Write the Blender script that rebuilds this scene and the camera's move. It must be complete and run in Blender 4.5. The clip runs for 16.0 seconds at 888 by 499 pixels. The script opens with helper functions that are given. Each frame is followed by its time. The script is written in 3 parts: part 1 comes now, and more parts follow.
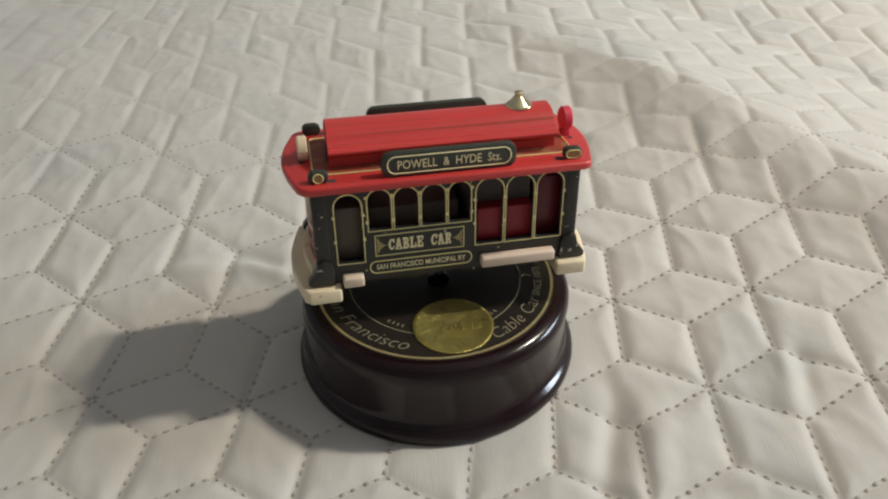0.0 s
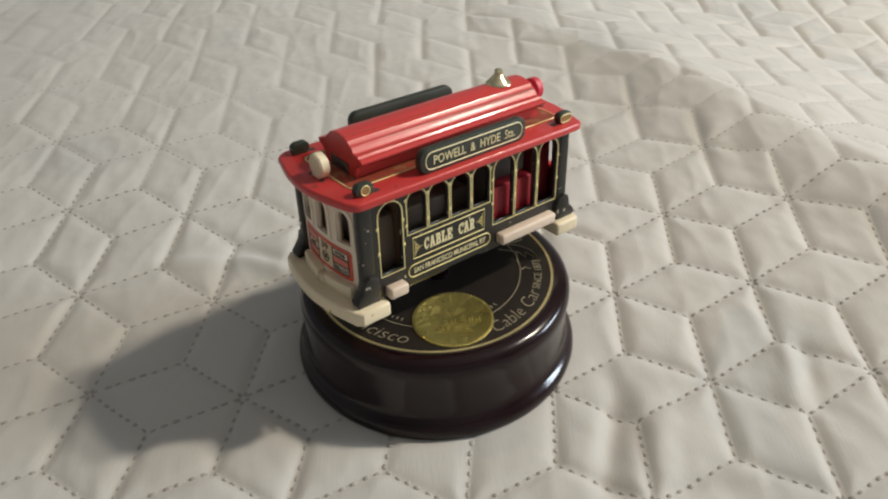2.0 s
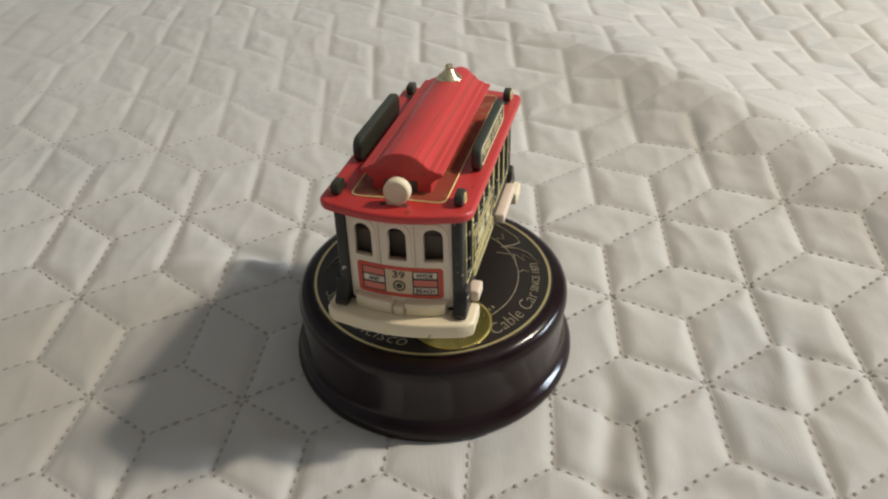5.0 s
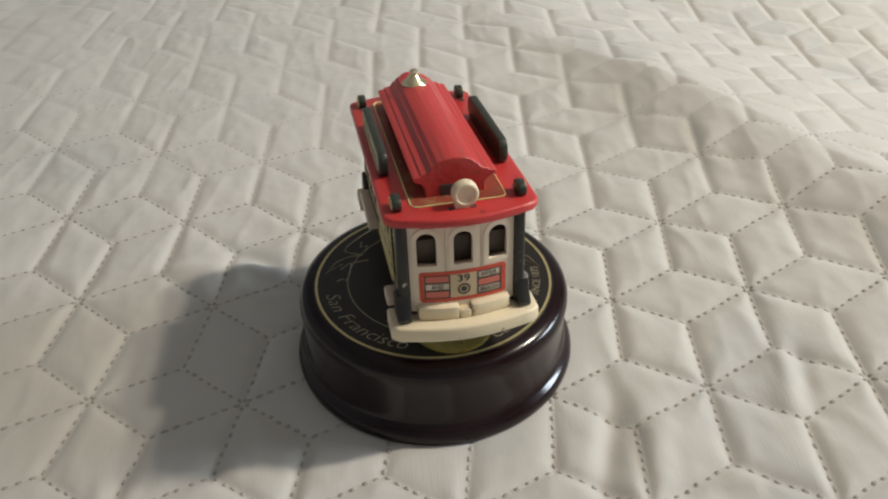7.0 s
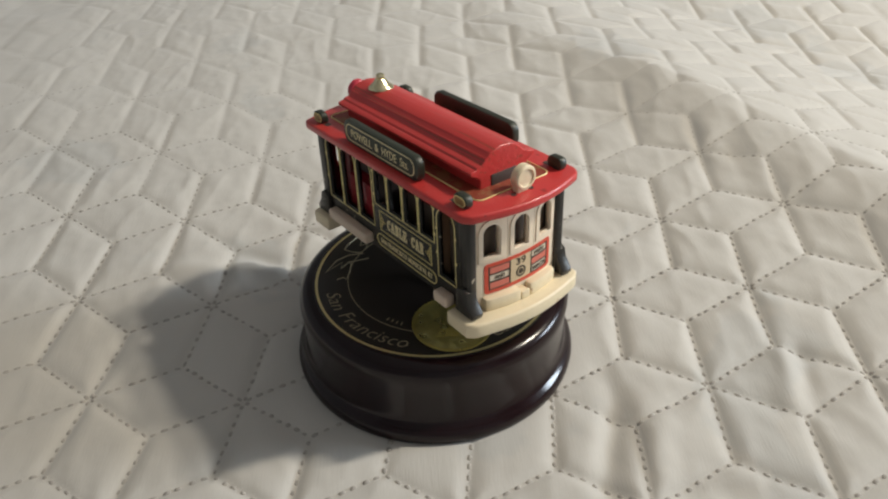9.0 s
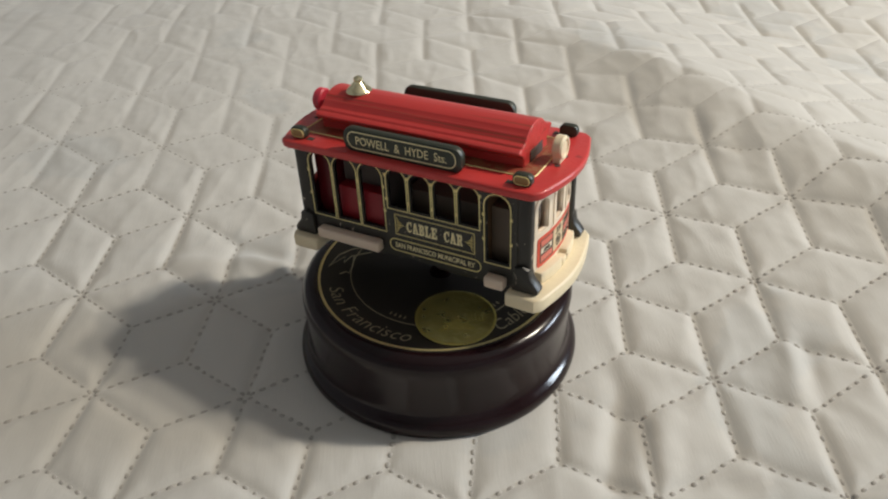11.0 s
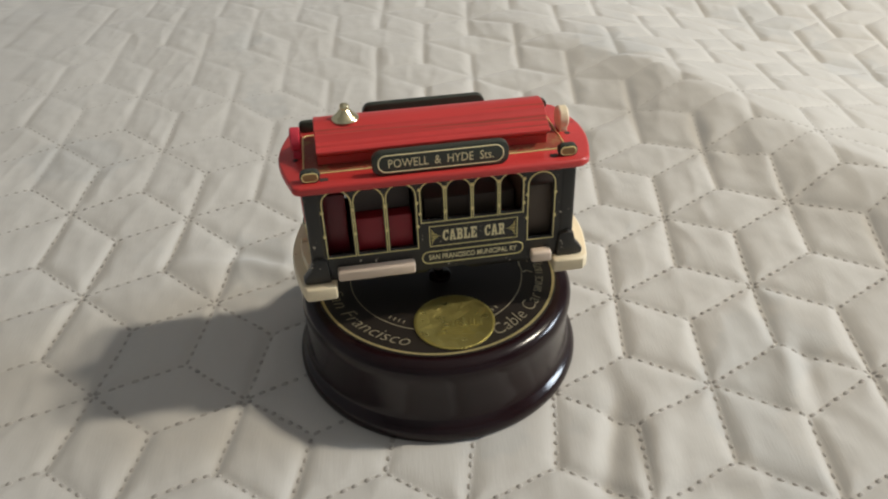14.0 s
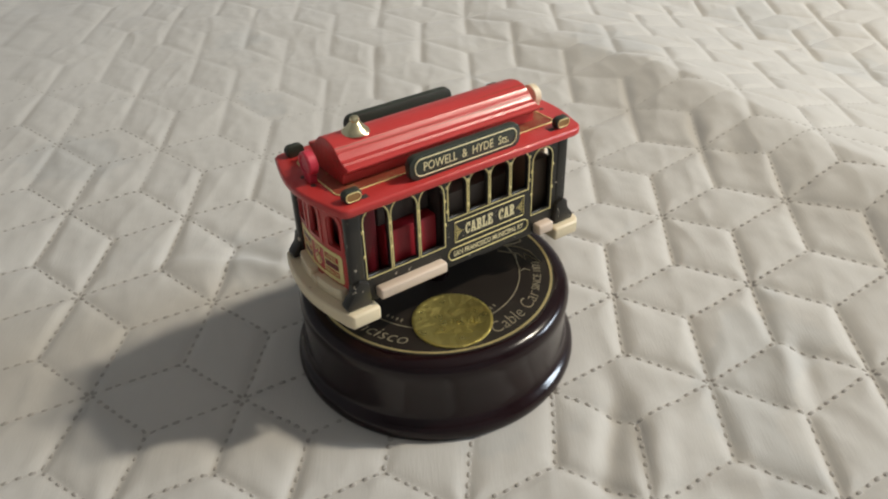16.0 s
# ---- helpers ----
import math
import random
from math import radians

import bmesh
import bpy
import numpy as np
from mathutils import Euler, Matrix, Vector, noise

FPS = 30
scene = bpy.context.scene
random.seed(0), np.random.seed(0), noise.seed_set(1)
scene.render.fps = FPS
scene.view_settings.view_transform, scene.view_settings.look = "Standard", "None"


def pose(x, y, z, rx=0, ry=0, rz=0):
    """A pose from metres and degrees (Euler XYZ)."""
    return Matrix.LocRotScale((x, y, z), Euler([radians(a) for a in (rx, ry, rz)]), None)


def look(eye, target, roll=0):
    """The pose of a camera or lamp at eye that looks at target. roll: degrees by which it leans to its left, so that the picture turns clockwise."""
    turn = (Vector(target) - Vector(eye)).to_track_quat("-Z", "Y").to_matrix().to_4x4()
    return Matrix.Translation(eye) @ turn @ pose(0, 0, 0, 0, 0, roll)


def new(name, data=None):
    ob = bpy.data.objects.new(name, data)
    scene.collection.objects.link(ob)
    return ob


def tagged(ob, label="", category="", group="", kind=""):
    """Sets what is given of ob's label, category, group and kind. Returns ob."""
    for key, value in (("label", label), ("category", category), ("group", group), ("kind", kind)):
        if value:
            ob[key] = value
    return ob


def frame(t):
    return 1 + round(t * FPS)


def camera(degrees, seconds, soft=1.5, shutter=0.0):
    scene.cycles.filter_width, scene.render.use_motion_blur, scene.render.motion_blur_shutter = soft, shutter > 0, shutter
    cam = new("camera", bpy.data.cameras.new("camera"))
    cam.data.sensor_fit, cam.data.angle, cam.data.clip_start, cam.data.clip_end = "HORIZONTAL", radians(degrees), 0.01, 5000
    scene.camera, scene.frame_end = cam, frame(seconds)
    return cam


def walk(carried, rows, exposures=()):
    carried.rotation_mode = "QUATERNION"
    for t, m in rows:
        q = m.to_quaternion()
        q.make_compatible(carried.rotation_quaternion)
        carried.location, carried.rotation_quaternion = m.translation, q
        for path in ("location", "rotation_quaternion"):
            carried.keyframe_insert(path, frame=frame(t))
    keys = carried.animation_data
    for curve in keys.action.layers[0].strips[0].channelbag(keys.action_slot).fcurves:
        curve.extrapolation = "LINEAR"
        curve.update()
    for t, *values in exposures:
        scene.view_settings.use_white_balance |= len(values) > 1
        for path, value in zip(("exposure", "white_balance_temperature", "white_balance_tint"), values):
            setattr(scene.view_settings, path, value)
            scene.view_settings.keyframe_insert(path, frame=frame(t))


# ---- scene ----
cam = camera(59.9, 16.0, soft=2.1)
PATH = (
    (0.0, pose(0.00025, -0.19084, 0.19086, 52.299, 1.034, -1.711)),
    (0.5, pose(0.00064, -0.19053, 0.19028, 52.082, 1.110, -1.702)),
    (1.0, pose(0.00079, -0.19001, 0.18934, 52.015, 1.238, -1.583)),
    (1.5, pose(0.00080, -0.18952, 0.18908, 51.835, 1.316, -1.547)),
    (2.0, pose(0.00104, -0.18969, 0.18921, 51.914, 1.188, -1.629)),
    (2.5, pose(0.00098, -0.19007, 0.18948, 52.010, 1.142, -1.702)),
    (3.0, pose(0.00108, -0.19034, 0.18905, 52.044, 1.179, -1.664)),
    (3.5, pose(0.00112, -0.19037, 0.18956, 51.978, 1.153, -1.618)),
    (4.0, pose(0.00089, -0.19051, 0.19010, 52.005, 1.043, -1.650)),
    (6.5, pose(0.00029, -0.19096, 0.19035, 52.342, 0.982, -1.826)),
    (7.0, pose(0.00009, -0.19131, 0.19013, 52.470, 0.969, -1.827)),
    (7.5, pose(0.00007, -0.19069, 0.18977, 52.249, 1.072, -1.793)),
    (8.0, pose(0.00025, -0.19023, 0.18936, 52.120, 1.142, -1.686)),
    (8.5, pose(0.00035, -0.19045, 0.18943, 52.278, 1.034, -1.762)),
    (9.0, pose(0.00005, -0.19098, 0.18981, 52.352, 1.022, -1.851)),
    (11.5, pose(0.00062, -0.18989, 0.18830, 51.882, 1.329, -1.546)),
    (12.0, pose(0.00051, -0.18946, 0.18855, 51.747, 1.323, -1.522)),
    (12.5, pose(0.00042, -0.18971, 0.18884, 51.863, 1.204, -1.581)),
    (13.0, pose(0.00065, -0.19021, 0.18902, 52.104, 1.224, -1.535)),
    (13.5, pose(0.00059, -0.19054, 0.18919, 52.138, 1.142, -1.656)),
    (14.0, pose(0.00087, -0.19095, 0.18987, 52.206, 1.189, -1.518)),
    (14.5, pose(0.00059, -0.19177, 0.19021, 52.354, 1.189, -1.461)),
    (15.0, pose(0.00070, -0.19095, 0.18926, 52.218, 1.209, -1.521)),
    (15.5, pose(0.00055, -0.19055, 0.18906, 52.038, 1.297, -1.505)),
    (16.0, pose(0.00076, -0.19073, 0.18908, 52.196, 1.120, -1.692)),
)
TURN = (
    (0.0, 0.00), (0.5, 6.66), (1.0, 13.44), (1.5, 20.27), (2.0, 26.82), (2.5, 33.28), (3.0, 39.68), (3.5, 46.27), (4.0, 52.49), (6.5, 84.02), (7.0, 90.31), (7.5, 96.53), (8.0, 102.78), (8.5, 109.31), (9.0, 115.72), (11.5, 146.23), (12.0, 152.70), (12.5, 158.93), (13.0, 165.27), (13.5, 171.59), (14.0, 177.94), (14.5, 184.40), (15.0, 190.70), (15.5, 197.21), (16.0, 203.84),
)
# The clip's axis of turning leans a little; the toy tram stands nearly level on it.
AXIS = pose(0.001177, -0.001680, 0, -4.8168, 0.0447, -0.0019)
SEAT = pose(0, -0.000604, 0, -0.5747, 0.7364, 9.8870)
walk(cam, PATH)

# ---- light ----
world = bpy.data.worlds.new("room_air")
scene.world = world
world.use_nodes = True
world.node_tree.nodes["Background"].inputs[0].default_value = (0.62, 0.61, 0.62, 1)
world.node_tree.nodes["Background"].inputs[1].default_value = 0.08


def lamp(name, kind, place, power, colour, size, tall=0):
    data = bpy.data.lights.new(name, kind)
    data.energy, data.color = power, colour
    if kind == "AREA":
        data.shape, data.size = ("RECTANGLE", size) if tall else ("DISK", size)
        data.size_y = tall or size
    else:
        data.shadow_soft_size = size
    ob = new(name, data)
    ob.matrix_basis = look(place, (0, 0, 0))
    return ob


# an unseen bedside lamp, its two bulbs set by the doubled shadow; the low cone is narrowed to dim the near left
WARM = (1.0, 0.915, 0.765)
lamp("bedside_lamp_bulb_high", "POINT", (0.790, 0.125, 0.920), 19.0, WARM, 0.024)
bulb = lamp("bedside_lamp_bulb_low", "SPOT", (0.830, 0.140, 0.865), 21.4, WARM, 0.024)
bulb.data.spot_size, bulb.data.spot_blend = radians(70), 1.0
bulb.matrix_basis = look((0.830, 0.140, 0.865), (0.08, 0.33, 0))
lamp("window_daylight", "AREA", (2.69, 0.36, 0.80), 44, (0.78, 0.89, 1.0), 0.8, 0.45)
scene.view_settings.exposure = 0.0


# ---- materials ----
def material(name, colour, rough=0.5, metal=0.0, spread=0.12, scale=400.0, bump=0.05, fine=2500.0, coat=0.0, second=None, amount=0.0, chip_scale=300.0, sheen=0.0, dist=0.0003, stretch=None, streak=None):
    """Paint, wood, foil or cloth: two scales of colour variation, fine relief, and worn patches of a second colour."""
    m = bpy.data.materials.new(name)
    m.use_nodes = True
    nt = m.node_tree
    b = nt.nodes["Principled BSDF"]
    co = nt.nodes.new("ShaderNodeTexCoord")

    def noise_node(s, detail):
        n = nt.nodes.new("ShaderNodeTexNoise")
        n.inputs["Scale"].default_value, n.inputs["Detail"].default_value = s, detail
        nt.links.new(co.outputs["Object"], n.inputs["Vector"])
        return n

    def mix(fac, a, c):
        x = nt.nodes.new("ShaderNodeMix")
        x.data_type = "RGBA"
        nt.links.new(fac, x.inputs["Factor"])
        for sock, v in ((x.inputs["A"], a), (x.inputs["B"], c)):
            if isinstance(v, tuple):
                sock.default_value = (*v, 1)
            else:
                nt.links.new(v, sock)
        return x.outputs["Result"]

    big, small = noise_node(scale * 0.15, 3), noise_node(scale, 5)
    dark = tuple(c * (1 - spread) for c in colour)
    light = tuple(min(1, c * (1 + spread)) for c in colour)
    base = mix(big.outputs["Fac"], dark, light)
    base = mix(small.outputs["Fac"], base, tuple(min(1, c * (1 + spread * 0.7)) for c in colour))
    if second:
        chip = noise_node(chip_scale, 6)
        if streak:
            run = nt.nodes.new("ShaderNodeMapping")
            run.inputs["Scale"].default_value = streak
            nt.links.new(co.outputs["Object"], run.inputs["Vector"])
            nt.links.new(run.outputs["Vector"], chip.inputs["Vector"])
        ramp = nt.nodes.new("ShaderNodeMapRange")
        ramp.inputs["From Min"].default_value, ramp.inputs["From Max"].default_value = amount, amount + 0.03
        nt.links.new(chip.outputs["Fac"], ramp.inputs["Value"])
        base = mix(ramp.outputs["Result"], base, second)
    nt.links.new(base, b.inputs["Base Color"])
    rr = nt.nodes.new("ShaderNodeMapRange")
    rr.inputs["To Min"].default_value, rr.inputs["To Max"].default_value = max(0.02, rough - 0.1), min(1, rough + 0.1)
    nt.links.new(small.outputs["Fac"], rr.inputs["Value"])
    nt.links.new(rr.outputs["Result"], b.inputs["Roughness"])
    b.inputs["Metallic"].default_value = metal
    b.inputs["Coat Weight"].default_value = coat
    b.inputs["Coat Roughness"].default_value = 0.12
    b.inputs["Sheen Weight"].default_value = sheen
    f = noise_node(fine, 4)
    if stretch:
        along = nt.nodes.new("ShaderNodeMapping")
        along.inputs["Scale"].default_value = stretch
        nt.links.new(co.outputs["Object"], along.inputs["Vector"])
        nt.links.new(along.outputs["Vector"], f.inputs["Vector"])
    bu = nt.nodes.new("ShaderNodeBump")
    bu.inputs["Strength"].default_value, bu.inputs["Distance"].default_value = bump, dist
    nt.links.new(f.outputs["Fac"], bu.inputs["Height"])
    nt.links.new(bu.outputs["Normal"], b.inputs["Normal"])
    return m


RED = material("red_enamel", (0.52, 0.040, 0.037), 0.35, coat=0.15, spread=0.16, scale=260, bump=0.3, fine=900, second=(0.33, 0.03, 0.025), amount=0.70)
GROOVED_RED = material("grooved_red_enamel", (0.53, 0.043, 0.040), 0.35, coat=0.12, spread=0.20, scale=260, bump=0.5, fine=700, second=(0.38, 0.055, 0.035), amount=0.60, chip_scale=1100, streak=(0.012, 1.0, 1.0), stretch=(0.04, 1.0, 1.0))
SEAT_RED = material("bright_seat_red", (0.27, 0.011, 0.018), 0.45, spread=0.2, scale=300, bump=0.2)
TAIL_RED = material("bright_tail_lamp_red", (0.60, 0.04, 0.07), 0.40, spread=0.15, scale=300, bump=0.2)
RED_DEEP = material("deep_red_paint", (0.13, 0.007, 0.011), 0.4, spread=0.2, scale=300, bump=0.2)
ROOF_FIELD = material("worn_roof_paint", (0.26, 0.055, 0.03), 0.5, spread=0.3, scale=300, bump=0.3, second=(0.30, 0.13, 0.06), amount=0.56)
BLACK = material("black_green_enamel", (0.0200, 0.0178, 0.0145), 0.38, spread=0.3, scale=350, bump=0.2, second=(0.50, 0.44, 0.34), amount=0.662, chip_scale=420)
SIGN_BLACK = material("dark_green_enamel", (0.031, 0.036, 0.026), 0.42, spread=0.3, scale=350, bump=0.25)
CREAM = material("cream_enamel", (0.80, 0.68, 0.47), 0.42, spread=0.10, scale=220, bump=0.3, fine=700, second=(0.52, 0.36, 0.22), amount=0.69)
WHITE = material("ivory_paint", (0.81, 0.68, 0.52), 0.45, spread=0.08, scale=250, bump=0.25, fine=800, second=(0.60, 0.42, 0.30), amount=0.70)
WOOD_STEP = material("pale_step_paint", (0.70, 0.56, 0.44), 0.5, spread=0.14, scale=300, bump=0.3, fine=900)
GOLD_INK = material("gold_foil_print", (0.80, 0.68, 0.30), 0.40, metal=0.15, spread=0.15, scale=900, bump=0.1)
PALE_INK = material("pale_gold_print", (0.82, 0.72, 0.42), 0.45, metal=0.10, spread=0.15, scale=900, bump=0.1)
PINK_INK = material("pale_red_print", (0.64, 0.17, 0.12), 0.5, spread=0.15, scale=600, bump=0.1)
TAN_INK = material("tan_board_print", (0.62, 0.48, 0.30), 0.5, spread=0.15, scale=500, bump=0.1)
RED_INK = material("red_print", (0.60, 0.075, 0.04), 0.5, spread=0.18, scale=600, bump=0.1)
DARK_INK = material("dark_print", (0.06, 0.045, 0.03), 0.5, spread=0.2, scale=600, bump=0.1)
AMBER = material("amber_lens_paint", (0.30, 0.19, 0.07), 0.35, metal=0.2, spread=0.25, scale=500, bump=0.2)
BRASS = material("polished_brass", (0.88, 0.78, 0.50), 0.22, metal=1.0, spread=0.08, scale=300, bump=0.1, fine=600)
RING_GOLD = material("thin_gold_band", (0.74, 0.63, 0.32), 0.40, metal=0.8, spread=0.15, scale=900, bump=0.1)
PRINT = material("dull_gold_print", (0.33, 0.285, 0.19), 0.45, metal=0.35, spread=0.2, scale=900, bump=0.1)
DUSK = material("grey_brown_inside", (0.125, 0.092, 0.066), 0.55, spread=0.2, scale=300, bump=0.2)
INNER_WOOD = material("raw_brown_wood", (0.20, 0.12, 0.065), 0.6, spread=0.25, scale=200, bump=0.2)
INSIDE = material("dark_brown_inside", (0.060, 0.045, 0.038), 0.6, spread=0.3, scale=300, bump=0.2)
# coat and IOR are set low to dim the quilt's reflection on the base's front
BASE_WOOD = material("dark_lacquered_wood", (0.010, 0.0030, 0.0040), 0.20, spread=0.3, scale=90, bump=0.10, fine=300, coat=0.08)
BASE_WOOD.node_tree.nodes["Principled BSDF"].inputs["IOR"].default_value = 1.38
LABEL = material("black_satin_label", (0.019, 0.0145, 0.0115), 0.38, spread=0.2, scale=300, bump=0.08)
COIN = material("gold_foil_seal", (0.52, 0.44, 0.14), 0.30, metal=0.8, spread=0.35, scale=260, bump=0.7, fine=300, dist=0.0010)
CLOTH = material("grey_quilt_cotton", (0.545, 0.52, 0.48), 0.9, spread=0.05, scale=160, bump=0.22, fine=1500, sheen=0.25, second=(0.515, 0.50, 0.47), amount=0.6, chip_scale=14, stretch=(1.0, 0.12, 1.0))
# thread, darkened to take in the shade of the dimples it pulls
THREAD = material("grey_thread_and_dimple_shade", (0.37, 0.345, 0.315), 0.9, spread=0.2, scale=300, bump=0.2)
WALL = material("warm_white_wall", (0.56, 0.56, 0.56), 0.9, spread=0.03, scale=6, bump=0.1, fine=60)
FLOOR = material("brown_floor_boards", (0.22, 0.14, 0.08), 0.5, spread=0.2, scale=9, bump=0.1, fine=60)


# ---- mesh helpers (toy measures in millimetres) ----
MM = 0.001


def part(name, bm, mat, parent=None, label="", smooth=True, angle=35):
    me = bpy.data.meshes.new(name)
    bm.to_mesh(me)
    bm.free()
    me.materials.append(mat)
    if smooth:
        me.shade_smooth()
        me.set_sharp_from_angle(angle=radians(angle))
    ob = new(name, me)
    ob.parent = parent
    if label:
        ob["label"] = label
    return ob


def scaled(bm, k=MM):
    bmesh.ops.scale(bm, vec=(k, k, k), verts=bm.verts)
    return bm


def rounded(bm, width, segments=2, angle=40):
    edges = [e for e in bm.edges if len(e.link_faces) == 2 and e.calc_face_angle(0) > radians(angle)]
    bmesh.ops.bevel(bm, geom=edges, offset=width, segments=segments, profile=0.5, affect="EDGES", clamp_overlap=True)


def block(x0, x1, y0, y1, z0, z1, bevel=0.3, segments=2):
    bm = bmesh.new()
    bmesh.ops.create_cube(bm, size=1)
    for v in bm.verts:
        v.co = Vector(((x0 + x1) / 2 + v.co.x * (x1 - x0), (y0 + y1) / 2 + v.co.y * (y1 - y0), (z0 + z1) / 2 + v.co.z * (z1 - z0)))
    if bevel:
        rounded(bm, bevel, segments)
    return bm


def prism(outline, lo, hi, place, bevel=0.3, segments=2):
    """A closed outline pushed from lo to hi; place turns (a, b, depth) into a point."""
    bm = bmesh.new()
    low = [bm.verts.new(place(a, b, lo)) for a, b in outline]
    high = [bm.verts.new(place(a, b, hi)) for a, b in outline]
    bm.faces.new(low), bm.faces.new(high)
    n = len(outline)
    for i in range(n):
        bm.faces.new((low[i], low[(i + 1) % n], high[(i + 1) % n], high[i]))
    bmesh.ops.recalc_face_normals(bm, faces=bm.faces)
    if bevel:
        rounded(bm, bevel, segments, 50)
    return bm


def lathe(profile, steps=48, place=None):
    bm = bmesh.new()
    rings = []
    for r, z in profile:
        if r < 1e-6:
            rings.append([bm.verts.new((0, 0, z))])
        else:
            rings.append([bm.verts.new((r * math.cos(2 * math.pi * k / steps), r * math.sin(2 * math.pi * k / steps), z)) for k in range(steps)])
    for a, b in zip(rings, rings[1:]):
        for k in range(steps):
            q = [a[k % len(a)], a[(k + 1) % len(a)], b[(k + 1) % len(b)], b[k % len(b)]]
            q = [v for i, v in enumerate(q) if v not in q[:i]]
            if len(q) > 2:
                bm.faces.new(q)
    bmesh.ops.recalc_face_normals(bm, faces=bm.faces)
    if place:
        bm.transform(place)
    return bm


def from_curve(data):
    holder = bpy.data.objects.new("drawn", data)
    me = bpy.data.meshes.new_from_object(holder)
    bm = bmesh.new()
    bm.from_mesh(me)
    bpy.data.objects.remove(holder)
    bpy.data.meshes.remove(me)
    return bm


def pierced(outline, holes, thick):
    """A plate in the xy plane from z = -thick / 2 to thick / 2 with holes through it."""
    cu = bpy.data.curves.new("plate", "CURVE")
    cu.dimensions, cu.fill_mode, cu.extrude = "2D", "BOTH", thick / 2
    for pts in [outline] + holes:
        sp = cu.splines.new("POLY")
        sp.points.add(len(pts) - 1)
        for p, (a, b) in zip(sp.points, pts):
            p.co = (a, b, 0, 1)
        sp.use_cyclic_u = True
    bm = from_curve(cu)
    bmesh.ops.remove_doubles(bm, verts=bm.verts, dist=1e-4)
    return bm


def wires(lines, radius):
    """Raised printed lines: thin round beads along open or closed point lists."""
    cu = bpy.data.curves.new("beads", "CURVE")
    cu.dimensions, cu.bevel_depth, cu.bevel_resolution = "3D", radius, 1
    for pts, closed in lines:
        sp = cu.splines.new("POLY")
        sp.points.add(len(pts) - 1)
        for p, co in zip(sp.points, pts):
            p.co = (*co, 1)
        sp.use_cyclic_u = closed
    return from_curve(cu)


def lettering(text, height, width, thick=0.08, shear=0.0, bold=0.0):
    """Flat letters centred on the origin, fitted to a width; y is up."""
    cu = bpy.data.curves.new("letters", "FONT")
    cu.body, cu.align_x, cu.align_y, cu.extrude, cu.shear, cu.offset = text, "CENTER", "CENTER", thick, shear, bold
    cu.resolution_u = 3
    bm = from_curve(cu)
    xs, ys = [v.co.x for v in bm.verts], [v.co.y for v in bm.verts]
    cx, cy = (max(xs) + min(xs)) / 2, (max(ys) + min(ys)) / 2
    kx, ky = width / (max(xs) - min(xs)), height / (max(ys) - min(ys))
    for v in bm.verts:
        v.co = Vector(((v.co.x - cx) * kx, (v.co.y - cy) * ky, v.co.z))
    return bm


SLAB = {
    "C": [[(0.95, 0.32), (0.8, 0.1), (0.55, 0), (0.3, 0.05), (0.08, 0.25), (0, 0.5), (0.08, 0.75), (0.3, 0.95), (0.55, 1), (0.72, 0.94), (0.8, 1), (0.95, 1), (0.95, 0.62), (0.8, 0.62), (0.7, 0.8), (0.55, 0.85), (0.42, 0.78), (0.36, 0.6), (0.36, 0.4), (0.42, 0.22), (0.55, 0.15), (0.68, 0.18), (0.8, 0.36)]],
    "A": [[(0, 0), (0.42, 0), (0.42, 0.15), (0.34, 0.15), (0.38, 0.28), (0.6, 0.28), (0.64, 0.15), (0.56, 0.15), (0.56, 0), (1, 0), (1, 0.15), (0.92, 0.15), (0.66, 1), (0.3, 1), (0.06, 0.15), (0, 0.15)], [(0.42, 0.42), (0.56, 0.42), (0.49, 0.7)]],
    "L": [[(0, 0), (1, 0), (1, 0.45), (0.84, 0.45), (0.74, 0.16), (0.48, 0.16), (0.48, 0.84), (0.62, 0.84), (0.62, 1), (0, 1), (0, 0.84), (0.14, 0.84), (0.14, 0.16), (0, 0.16)]],
}
SLAB["E"] = [SLAB["L"][0][:2] + [(1, 0.36), (0.84, 0.36), (0.76, 0.16), (0.48, 0.16), (0.48, 0.44), (0.62, 0.44), (0.62, 0.34), (0.74, 0.34), (0.74, 0.68), (0.62, 0.68), (0.62, 0.58), (0.48, 0.58), (0.48, 0.84), (0.76, 0.84), (0.84, 0.66), (1, 0.66), (1, 1), (0, 1)] + SLAB["L"][0][10:]]
STEM = [(0, 1), (0, 0.84), (0.14, 0.84), (0.14, 0.16), (0, 0.16)]
SLAB["B"] = [[(0, 0), (0.75, 0), (0.95, 0.1), (1, 0.27), (0.93, 0.45), (0.8, 0.53), (0.92, 0.62), (0.95, 0.75), (0.88, 0.92), (0.7, 1)] + STEM, [(0.46, 0.16), (0.6, 0.16), (0.68, 0.28), (0.6, 0.42), (0.46, 0.42)], [(0.46, 0.6), (0.57, 0.6), (0.63, 0.71), (0.57, 0.84), (0.46, 0.84)]]
SLAB["R"] = [[(0, 0), (0.56, 0), (0.56, 0.16), (0.46, 0.16), (0.46, 0.4), (0.55, 0.4), (0.66, 0.1), (0.75, 0), (1, 0), (1, 0.15), (0.9, 0.17), (0.8, 0.46), (0.93, 0.6), (0.96, 0.76), (0.88, 0.93), (0.7, 1)] + STEM, [(0.46, 0.55), (0.58, 0.55), (0.64, 0.7), (0.58, 0.84), (0.46, 0.84)]]


